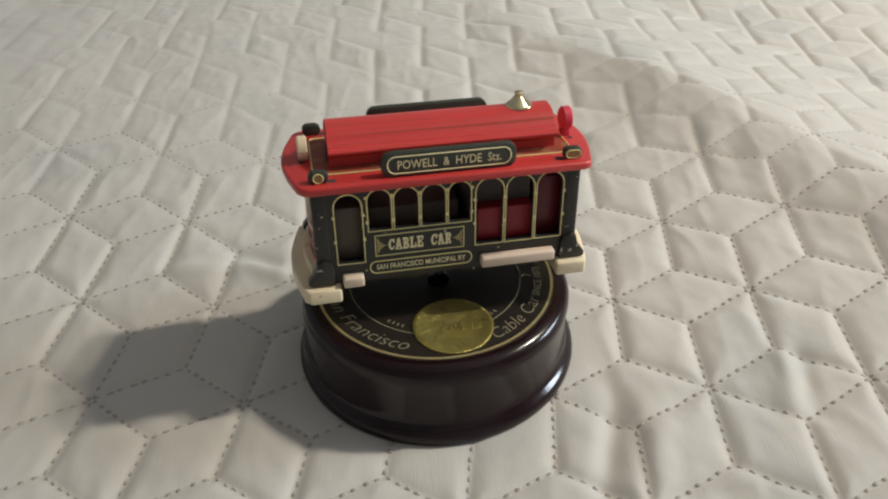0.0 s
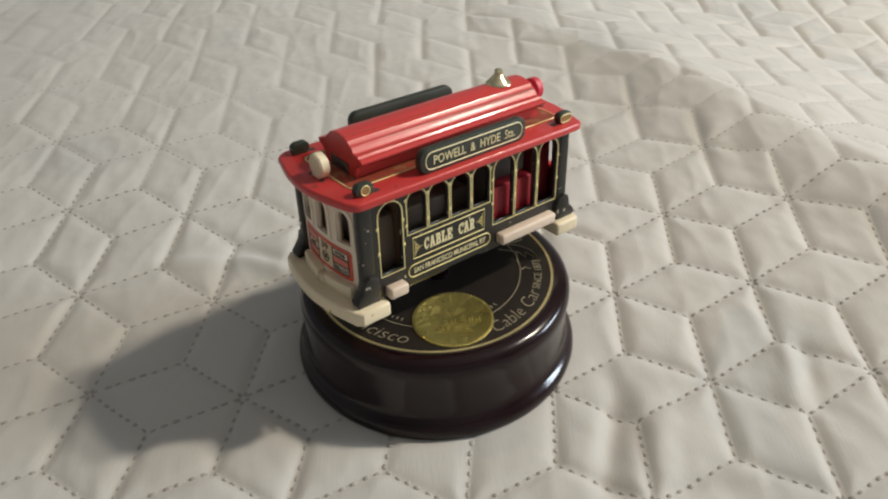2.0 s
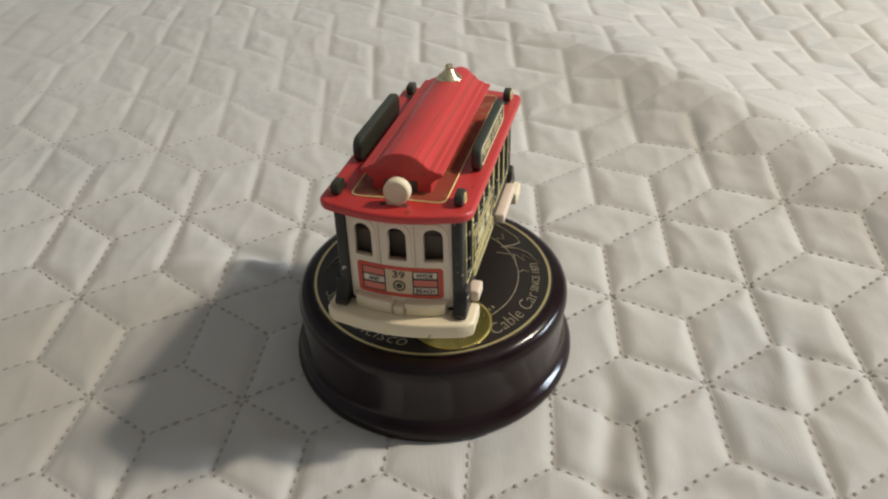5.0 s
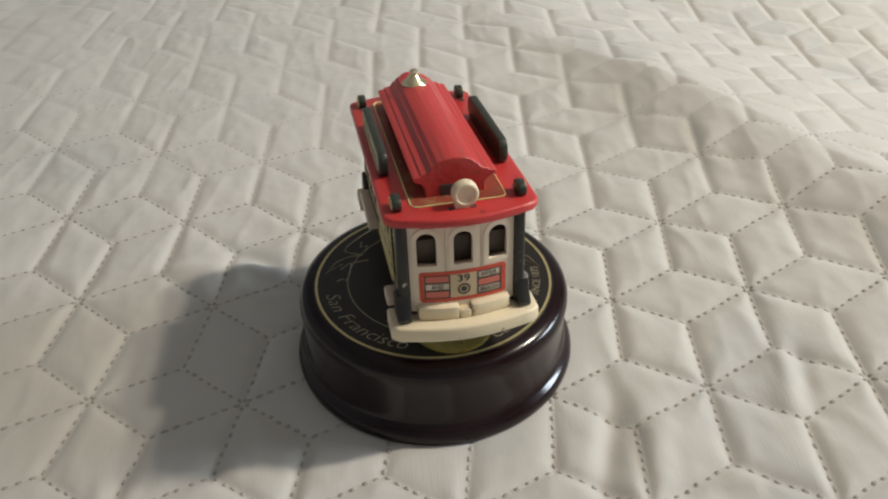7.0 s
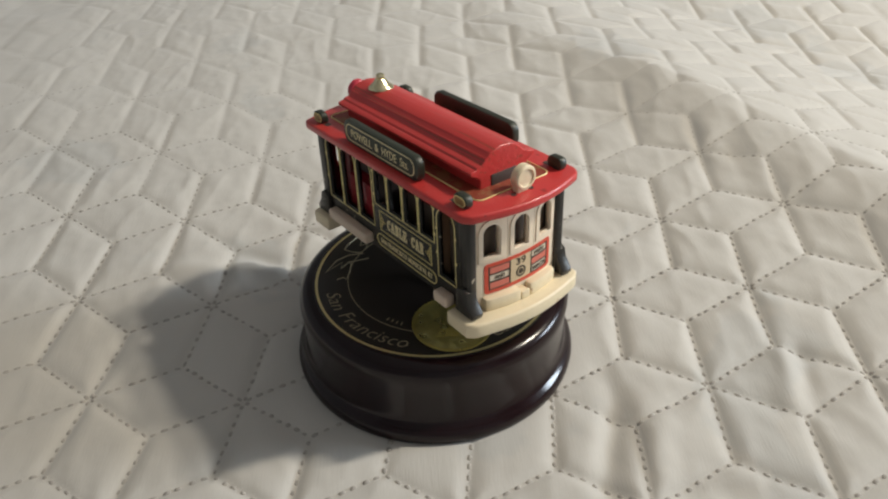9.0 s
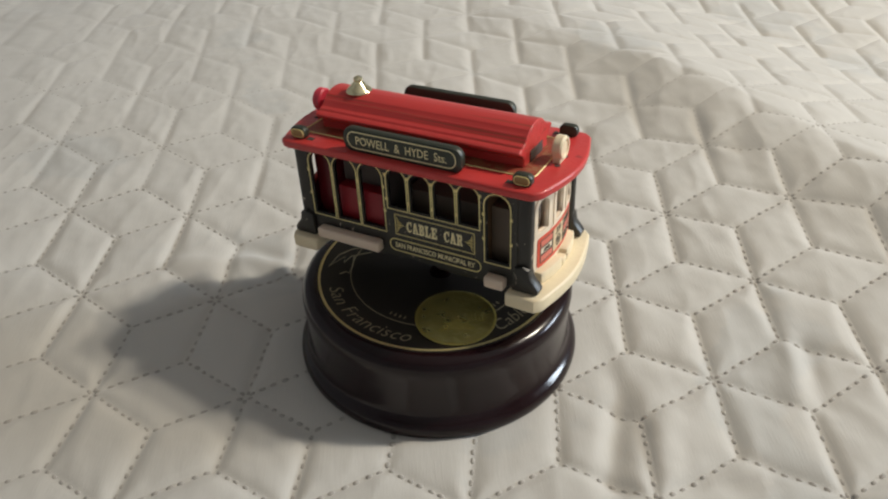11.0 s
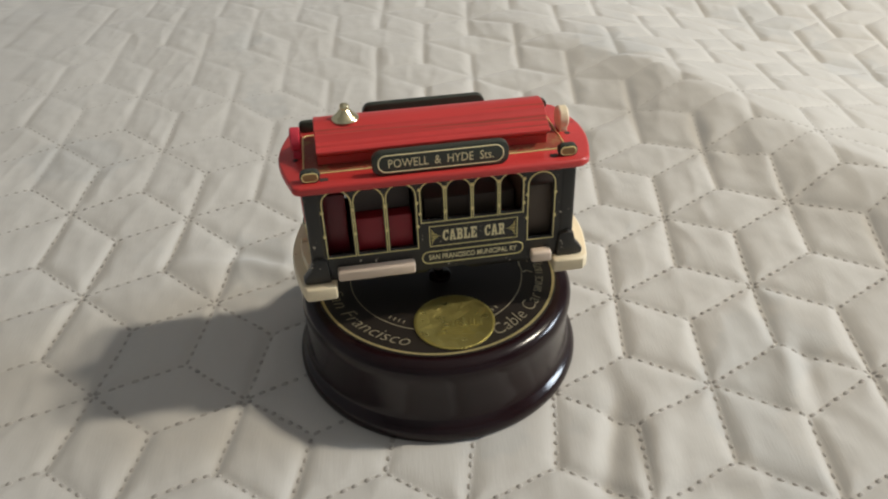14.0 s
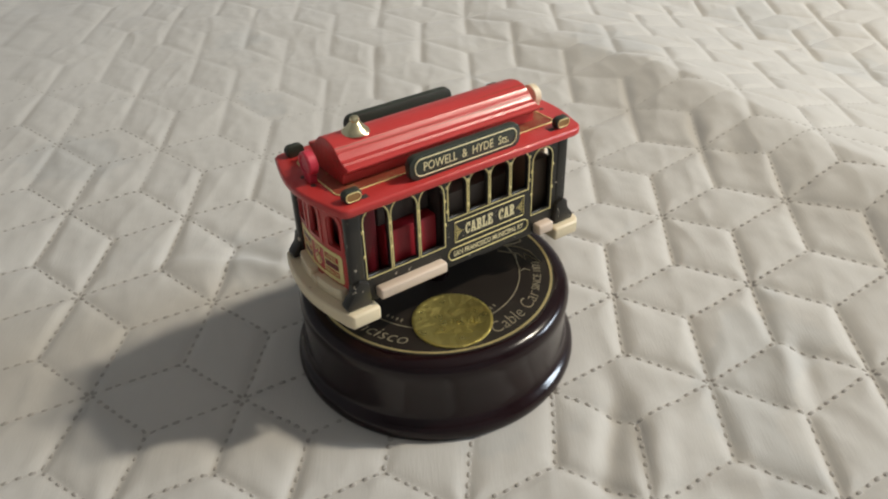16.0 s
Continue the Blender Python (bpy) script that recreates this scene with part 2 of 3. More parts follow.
def slab_lettering(text, height, width, thick=0.14):
    """Heavy letters with square feet, centred on the origin; y is up."""
    pitch, out = width / (len(text) - 0.1), bmesh.new()
    for k, sign in enumerate(text):
        if sign != " ":
            x0 = -width / 2 + k * pitch
            outer, *holes = [[(x0 + u * pitch * 0.9, (v - 0.5) * height) for u, v in line] for line in SLAB[sign]]
            glyph = pierced(outer, holes, thick)
            me = bpy.data.meshes.new("glyph")
            glyph.to_mesh(me), glyph.free()
            out.from_mesh(me)
            bpy.data.meshes.remove(me)
    return out


def arch(x0, x1, z0, z1, n=10):
    """An opening with a round head."""
    r, c = (x1 - x0) / 2, (x0 + x1) / 2
    rise = min(r, (z1 - z0) * 0.6)
    return [(x0, z0), (x1, z0)] + [(c + r * math.cos(math.pi * k / n), z1 - rise + rise * math.sin(math.pi * k / n)) for k in range(n + 1)]


def stadium(x0, x1, z0, z1, r, n=6):
    pts = []
    for cx, cz, a in ((x1 - r, z1 - r, 0), (x0 + r, z1 - r, 90), (x0 + r, z0 + r, 180), (x1 - r, z0 + r, 270)):
        pts += [(cx + r * math.cos(radians(a + 90 * k / n)), cz + r * math.sin(radians(a + 90 * k / n))) for k in range(n + 1)]
    return pts


# ---- room that closes the place ----
def slab(name, x0, x1, y0, y1, z0, z1, mat, label):
    ob = part(name, block(x0, x1, y0, y1, z0, z1, 0), mat, smooth=False)
    return tagged(ob, label, "wall" if "wall" in name else name, kind="structure")


slab("floor", -1.9, 2.7, -2.1, 2.5, -0.60, -0.55, FLOOR, "plain brown board floor under the bed")
slab("ceiling", -1.9, 2.7, -2.1, 2.5, 1.95, 2.0, WALL, "plain warm white ceiling of the room")
slab("wall_west", -2.0, -1.9, -2.1, 2.5, -0.55, 1.95, WALL, "plain warm white painted room wall")


def pierced_wall(name, place, pieces):
    """A wall with a window opening: four blocks round it, as one mesh."""
    bm = bmesh.new()
    for a0, a1, z0, z1 in pieces:
        bmesh.ops.create_cube(bm, size=1, matrix=place((a0 + a1) / 2, (z0 + z1) / 2) @ Matrix.Diagonal((0.1, a1 - a0, z1 - z0, 1)))
    tagged(part(name, bm, WALL, smooth=False), "plain pale room wall with a window opening", "wall", kind="structure")


pierced_wall("wall_east", lambda a, z: Matrix.Translation((2.75, a, z)), ((-2.1, -0.35, -0.55, 1.95), (1.05, 2.5, -0.55, 1.95), (-0.35, 1.05, -0.55, 0.45), (-0.35, 1.05, 1.15, 1.95)))
slab("wall_south", -1.9, 2.7, -2.2, -2.1, -0.55, 1.95, WALL, "plain pale painted room wall")
slab("wall_north", -1.9, 2.7, 2.5, 2.6, -0.55, 1.95, WALL, "plain warm white painted room wall")
bed = tagged(new("bed"), "bed under the quilt, standing on the floor", "bed")
part("mattress", block(-0.75, 0.85, -0.65, 1.25, -0.30, -0.030, 0.02), WALL, bed)
part("bed_base", block(-0.72, 0.82, -0.62, 1.22, -0.55, -0.30, 0.01), FLOOR, bed)


# ---- quilt ----
def wave(x, y, s, k):
    """Smooth unevenness from a few crossed sines."""
    rng = random.Random(k)
    total = np.zeros_like(x)
    for n in range(7):
        a, f, ph = rng.uniform(0, 6.283), s * rng.uniform(0.6, 1.7), rng.uniform(0, 6.283)
        total += np.sin((x * math.cos(a) + y * math.sin(a)) * f + ph + 0.9 * np.sin((y * math.cos(a) - x * math.sin(a)) * f * 0.6 + ph * 2))
    return total / 7


def ground_at(p, q):
    """World place of a point of the stitched pattern; one unit is the side of a diamond."""
    bend = np.exp(-((p + 2) ** 2 + (q - 1) ** 2) / 90.0)
    x = 66.731 + 29.181 * p + 2.441 * q + bend * (0.2142 * p * p - 0.1644 * p * q - 0.0182 * q * q + 0.0279 * p ** 3 - 0.0181 * p * p * q + 0.1137 * p * q * q - 0.0171 * q ** 3)
    y = 22.841 + 1.120 * p + 30.144 * q + bend * (0.2323 * p * p + 0.0897 * p * q + 0.1420 * q * q - 0.0385 * p ** 3 + 0.1037 * p * p * q - 0.1794 * p * q * q - 0.0188 * q ** 3)
    x, y = x + 1.3 * wave(p, q, 1.1, 21), y + 1.3 * wave(p, q, 1.1, 22)
    return x * MM, y * MM


ROOT = math.sqrt(3) / 2


def diamonds():
    """Edges of the diamond pattern: from each sixfold corner to its six neighbours."""
    for i in range(-32, 14):
        for j in range(-24, 26):
            if (i + j) % 3 == 0:
                for di, dj in ((1, 0), (-1, 0), (0, 1), (0, -1), (1, 1), (-1, -1)):
                    yield (i, j), (i + di, j + dj)


def pq(i, j):
    return ROOT * j, -i + j / 2


# soft folds of the cloth: place, heading in degrees, half length, half width, height (all in mm but the heading)
FOLDS = (
    (52.5, -43, 83, 24, 4.5, -2.8), (64, -48, 80, 22, 6, 2.0), (80, -62, 15, 16, 4, -2.0), (115, -18, 88, 18, 4, 1.8), (122, -18, 88, 16, 3.5, -1.2),
    (114, 152, 88, 20, 6, 0.7), (132, 126, 92, 18, 5.5, 0.7), (147, 96, 90, 18, 5, 0.9), (163, 78, 95, 16, 5, 0.8), (141, 116, 88, 16, 5, -0.7),
    (-66, 46, -6, 15, 4, 1.9), (-92, 48, 4, 16, 5, 1.3), (-70, 54, -20, 14, 4, -1.5), (-60, 36, 2, 12, 4, -1.0), (-52, 60, 70, 12, 4, 1.0),
)


def swell(x, y):
    """The large rolls and soft folds of the quilt, flat where the toy stands."""
    far = np.clip((np.hypot(x, y) - 0.07) / 0.16, 0, 1)
    far = far * far * (3 - 2 * far)
    across = x * 0.84 + y * 0.547 + 0.004 * np.sin(y * 22 + 1)
    slow, steep = np.clip((across - 0.075) / 0.125, 0, 1), np.clip((across - 0.158) / 0.050, 0, 1)
    crest = 0.0065 * slow * slow * (3 - 2 * slow) + 0.0090 * np.clip((x - 0.05) / 0.09, 0.35, 1) * steep * steep * (3 - 2 * steep) - 0.24 * np.clip(across - 0.205, 0, 0.15)
    crest *= np.clip((x - 0.03) / 0.09, 0, 1)
    total = far * (0.0019 * wave(x, y, 38, 3) + 0.0008 * wave(x, y, 75, 4)) + np.where(np.hypot(x, y) > 0.07, crest, 0)
    for cx, cy, heading, length, width, height in FOLDS:
        c, d = math.cos(radians(heading)), math.sin(radians(heading))
        u, v = (x * 1000 - cx) * c + (y * 1000 - cy) * d, (y * 1000 - cy) * c - (x * 1000 - cx) * d
        total = total + height * MM * np.exp(-(u / length) ** 2 - ((v + 2 * np.sin(u / 9)) / width) ** 2)
    return total


def seam_distance(p, q):
    """Distances to the nearest stitched edge, in sides of a diamond: lengthwise edges, and slanting ones."""
    j = p / ROOT
    i = j / 2 - q
    length, slant = np.full(p.shape, 9.0), np.full(p.shape, 9.0)
    i0, j0 = np.floor(i), np.floor(j)
    for a in (-1, 0, 1, 2):
        for b in (-1, 0, 1, 2):
            ci, cj = i0 + a, j0 + b
            six = (np.mod(ci + cj, 3) == 0)
            dp, dq = p - ROOT * cj, q - (-ci + cj / 2)
            for di, dj in ((1, 0), (-1, 0), (0, 1), (0, -1), (1, 1), (-1, -1)):
                ex, ey = ROOT * dj, -di + dj / 2
                t = np.clip(dp * ex + dq * ey, 0, 1)
                d = np.hypot(dp - t * ex, dq - t * ey)
                if dj == 0:
                    length = np.where(six, np.minimum(length, d), length)
                else:
                    slant = np.where(six, np.minimum(slant, d), slant)
    return length, slant


# the cloth is scaled about the camera's place: it meets the base and looks unchanged from there
RISEN, CENTRE = 0.9715, (0.0006, -0.1905, 0.1897)


def surface(p, q):
    x, y = ground_at(p, q)
    length, slant = seam_distance(p, q)
    d = np.minimum(length, slant)
    uneven = 1 + 0.35 * wave(x, y, 55, 41)
    # grooves and puffs are flattened towards the far side to fit the camera's view
    flat = np.clip((y - 0.03) / 0.10, 0, 1)
    flat_left = flat * np.clip((0.05 - x) / 0.12, 0, 1)
    groove = np.maximum(0.00125 * uneven * (1 - 0.62 * flat_left) * np.exp(-(length / 0.085) ** 1.4), 0.00055 * (1 - 0.45 * flat - 0.45 * flat_left) * np.exp(-(slant / 0.075) ** 1.4))
    groove = groove * (1 - 0.55 * np.exp(-((x * 0.84 + y * 0.547 - 0.200) / 0.030) ** 2))
    puff = 0.0008 * (1 - 0.2 * flat - 0.4 * flat_left) * (1 - (1 - np.clip(d / 0.30, 0, 1)) ** 2)
    near = np.hypot(x, y)
    pressed = np.clip((near - 0.043) / 0.022, 0, 1)
    pull = 1 - np.abs(wave(x + 0.004 * wave(x, y, 60, 31), y * 0.38, 190, 32))
    creases = 0.0009 * (pull - 0.75) * np.clip((pull - 0.45) * 2, 0, 1)
    pucker = 0.00014 * np.exp(-d / 0.12) * wave(x, y, 1400, 33)
    wrinkle = creases + pucker + 0.00022 * wave(x, y * 0.6, 420, 11) + 0.00010 * wave(x, y * 0.7, 800, 12) + 0.0006 * wave(x, y * 0.8, 130, 13)
    z = -0.0006 + (puff - groove) * (0.35 + 0.65 * pressed) + wrinkle * pressed * np.clip(d / 0.12, 0.3, 1) + swell(x, y)
    return [c + RISEN * (v - c) for v, c in zip((x, y, z), CENTRE)]


def lines_of(lo, fine_lo, fine_hi, hi, fine, coarse):
    return np.concatenate([np.arange(lo, fine_lo, coarse), np.arange(fine_lo, fine_hi, fine), np.arange(fine_hi, hi, coarse)])


gp, gq = lines_of(-24, -10.0, 7.0, 24, 0.036, 0.11), lines_of(-21, -4.3, 11.0, 36, 0.036, 0.11)
P, Q = np.meshgrid(gp, gq)
X, Y, Z = surface(P, Q)
inside = (X > -0.78) & (X < 0.88) & (Y > -0.68) & (Y < 1.28)
number = np.arange(P.size).reshape(P.shape)
cells = np.stack([number[:-1, :-1], number[:-1, 1:], number[1:, 1:], number[1:, :-1]], -1).reshape(-1, 4)
keep = inside.ravel()[cells].all(1)
cells = cells[keep]
used, cells = np.unique(cells, return_inverse=True)
cells = cells.reshape(-1, 4)
me = bpy.data.meshes.new("quilt")
verts = np.stack([X.ravel(), Y.ravel(), Z.ravel()], 1)[used]
me.vertices.add(len(verts))
me.vertices.foreach_set("co", verts.ravel())
me.loops.add(cells.size)
me.loops.foreach_set("vertex_index", cells.ravel().astype(np.int32))
me.polygons.add(len(cells))
me.polygons.foreach_set("loop_start", np.arange(0, cells.size, 4, dtype=np.int32))
me.update(calc_edges=True)
me.validate()
me.materials.append(CLOTH)
me.shade_smooth()
quilt = tagged(new("quilt", me), "grey quilted cotton bedspread with dashed diamond stitching", "bedspread")


def stitches():
    """Short stitches lying in the seams; their dark colour is thread and the shade of its dimples."""
    co, fa = [], []
    rng = random.Random(5)
    starts, ends, widths, sunk = [], [], [], []
    for a, b in diamonds():
        (p0, q0), (p1, q1) = pq(*a), pq(*b)
        if not (-11 < p0 < 11 and -4.5 < q0 < 15):
            continue
        for k in range(8):
            t0 = (k + 0.20 + rng.uniform(-0.09, 0.09)) / 8
            t1 = t0 + rng.uniform(0.060, 0.086)
            off = rng.uniform(-0.008, 0.008)
            nx, ny = -(q1 - q0) * off, (p1 - p0) * off
            starts.append((p0 + (p1 - p0) * t0 + nx, q0 + (q1 - q0) * t0 + ny))
            ends.append((p0 + (p1 - p0) * t1 + nx, q0 + (q1 - q0) * t1 + ny))
            widths.append(rng.uniform(0.00056, 0.00086))
            # lengthwise seams bury their thread deeper; all stitches sink with distance to fade in the camera's view
            sunk.append(0.0001 - min(0.0007, max(0.0, (q0 - 0.5) * (0.00017 if b[1] == a[1] else 0.00011))))
    s, e = np.array(starts), np.array(ends)
    xs, ys, zs = surface(s[:, 0], s[:, 1])
    xe, ye, ze = surface(e[:, 0], e[:, 1])
    hide = np.hypot(xs, ys) < 0.043
    for n in range(len(s)):
        if hide[n]:
            continue
        a, b, w = Vector((xs[n], ys[n], zs[n] + sunk[n])), Vector((xe[n], ye[n], ze[n] + sunk[n])), widths[n]
        d = (b - a).normalized()
        side = Vector((-d.y, d.x, 0)) * w
        mid, up = (a + b) / 2, Vector((0, 0, w * 0.75))
        k = len(co)
        co += [a, a + (b - a) * 0.2 + side, b + (a - b) * 0.2 + side, b, b + (a - b) * 0.2 - side, a + (b - a) * 0.2 - side, a + (b - a) * 0.25 + up, b + (a - b) * 0.25 + up]
        fa += [(k, k + 6, k + 1), (k + 1, k + 6, k + 7, k + 2), (k + 2, k + 7, k + 3), (k + 3, k + 7, k + 4), (k + 4, k + 7, k + 6, k + 5), (k + 5, k + 6, k)]
    me = bpy.data.meshes.new("stitching")
    me.from_pydata([tuple(v) for v in co], [], fa)
    me.materials.append(THREAD)
    me.shade_smooth()
    ob = new("stitching", me)
    ob.parent = quilt
    tagged(ob, "dashed grey stitches, thread and dimple shade in one colour", kind="stuff")


stitches()


# ---- music box base ----
def music_box_base():
    base = tagged(new("music_box_base"), "round dark maroon lacquered wooden base with gold print", "music box")
    base.matrix_basis = pose(-0.00008, -0.00030, -0.0009, -1.55, 0.24, 0)
    profile = [(0, 3.2), (44.2, 3.2), (45.2, 4.2), (45.8, 5.4), (46.05, 6.7), (45.95, 7.9), (45.5, 8.9), (44.8, 9.6), (44.0, 10.3), (43.4, 11.1), (43.0, 12.2), (42.8, 14.0), (42.7, 16.5), (42.7, 20.0), (42.8, 23.0), (43.0, 25.5), (43.25, 27.6), (43.2, 29.2), (42.7, 30.6), (41.7, 31.7), (40.2, 32.4), (38.6, 32.62), (0, 32.7)]
    part("body", scaled(lathe(profile, 128)), BASE_WOOD, base, angle=60)
    part("label_disc", scaled(lathe([(0, 32.6), (38.4, 32.6), (38.4, 32.82), (0, 32.82)], 128)), LABEL, base, "black satin label disc")
    ring = [(37.05, 32.75), (37.05, 32.93), (37.85, 32.93), (37.85, 32.75)]
    part("gold_ring", scaled(lathe(ring, 128)), RING_GOLD, base, "thin gold printed ring")
    part("inner_ring", scaled(lathe([(27.3, 32.75), (27.3, 32.9), (27.62, 32.9), (27.62, 32.75)], 96)), PRINT, base, "fine gold inner ring")

    def curved(text, start, end, radius, height, mat, name, shear=0.0, bold=0.0):
        span = radians(end - start)
        bm = lettering(text, height, span * radius, 0.06, shear, bold)
        for v in bm.verts:
            a = radians(start + end) / 2 + v.co.x / radius
            r = radius - v.co.y
            v.co = Vector((r * math.cos(a), r * math.sin(a), 32.9 + v.co.z))
        part(name, scaled(bm), mat, base, "gold curved lettering", smooth=False)

    curved("San Francisco", 193.5, 256.0, 32.6, 4.2, PRINT, "lettering_city", 0.28, -0.014)
    curved("Cable Car", 300.5, 339.5, 32.7, 4.4, PRINT, "lettering_cable_car", 0.22, -0.014)
    curved("SINCE 1873", 341, 366, 33.0, 2.5, PRINT, "lettering_since", 0.0, 0.0)
    # print too small to read: short bars along the inner ring
    bars = bmesh.new()
    for a0, n in ((236, 4), (283, 10)):
        for k in range(n):
            a = radians(a0 + k * 3.6)
            m = Matrix.Rotation(a, 4, "Z") @ Matrix.Translation((25.2, 0, 32.88)) @ Matrix.Diagonal((1.2, 0.45, 0.1, 1))
            bmesh.ops.create_cube(bars, size=1, matrix=m)
    part("small_print", scaled(bars), PRINT, base, "tiny unreadable gold print", smooth=False)

    def plume(mirror):
        """Printed flourish of jagged leaf strokes on either side of the writing, as turns and radii."""
        strokes = (
            ((127, 35.0), (137, 34.3), (148, 34.1), (153, 33.3), (153, 30.4), (151, 26.6)),
            ((151, 26.6), (157, 30.5), (164, 33.2), (175, 35.0), (165, 31.0), (171, 30.4), (164, 29.1), (155, 23.6)),
            ((182, 31.0), (180, 29.0), (182, 28.0), (174, 27.2), (163, 28.2)),
            ((140, 31.5), (145, 30.0), (141, 28.6), (147, 27.0)),
        )
        lines = []
        for stroke in strokes:
            lines.append(([((-1 if mirror else 1) * r * math.cos(radians(a)), r * math.sin(radians(a)), 32.85) for a, r in stroke], False))
        part("flourish", scaled(wires(lines, 0.22)), PRINT, base, "gold printed leaf flourish")

    plume(False), plume(True)

    seal = lathe([(0, 33.02), (10.6, 33.02), (11.0, 33.25), (11.6, 33.3), (12.0, 33.1), (12.0, 32.8), (0, 32.8)], 72, Matrix.Translation((5.1, -23.9, 0)))
    coin = part("seal", scaled(seal), COIN, base, "embossed gold foil seal")
    relief = bmesh.new()
    rng = random.Random(9)
    for k in range(9):
        x, h = -3.2 + k * 1.3, rng.uniform(1.2, 3.2)
        bmesh.ops.create_cube(relief, size=1, matrix=Matrix.Translation((5.6 + x * 0.8 + 1.5, -25.5 + h / 2, 33.1)) @ Matrix.Diagonal((0.62, h, 0.3, 1)))
    for k in range(4):
        bmesh.ops.create_cube(relief, size=1, matrix=Matrix.Translation((5.2, -28.0 + k * 0.9 - 1.2, 33.1)) @ Matrix.Diagonal((11 - k * 1.2, 0.35, 0.2, 1)))
    rounded(relief, 0.08, 1)
    part("relief", scaled(relief), COIN, coin, "embossed picture on the seal", smooth=False)
    notches = bmesh.new()
    for k in range(60):
        a = 2 * math.pi * k / 60
        bmesh.ops.create_cube(notches, size=1, matrix=Matrix.Translation((5.1 + 11.75 * math.cos(a), -23.9 + 11.75 * math.sin(a), 33.2)) @ Matrix.Rotation(a, 4, "Z") @ Matrix.Diagonal((0.7, 0.45, 0.3, 1)))
    part("milled_rim", scaled(notches), COIN, coin, smooth=False)
    part("spindle_collar", scaled(lathe([(0, 32.8), (3.4, 32.8), (3.4, 34.2), (2.6, 34.6), (0, 34.6)], 32, Matrix.Translation((1.2, -1.7, 0)))), BASE_WOOD, base)
    return base


music_box_base()

# ---- toy cable car ----
tram = tagged(new("toy_cable_car"), "small red and black painted wooden toy cable car on a spindle", "toy tram")
W = 16.8
END_WINDOW = (-32.6, -24.2, 51.5, 73.9)
SMALL = (-23.4, -16.0, -8.3, -0.6, 6.7)
BIG = (7.3, 16.2, 25.2, 33.8)


def side_place(s):
    """Plate coordinates (x along the car, height, depth outwards) to the side s."""
    return lambda a, b, d: (a, s * (W + d), b)


def on_side(bm, s, centre, height, depth):
    """Lettering to the side s, readable from outside."""
    m = Matrix.Translation((centre, s * (W + depth), height)) @ Matrix.Rotation(0 if s < 0 else math.pi, 4, "Z") @ Matrix.Rotation(math.pi / 2, 4, "X")
    bm.transform(m)
    return bm


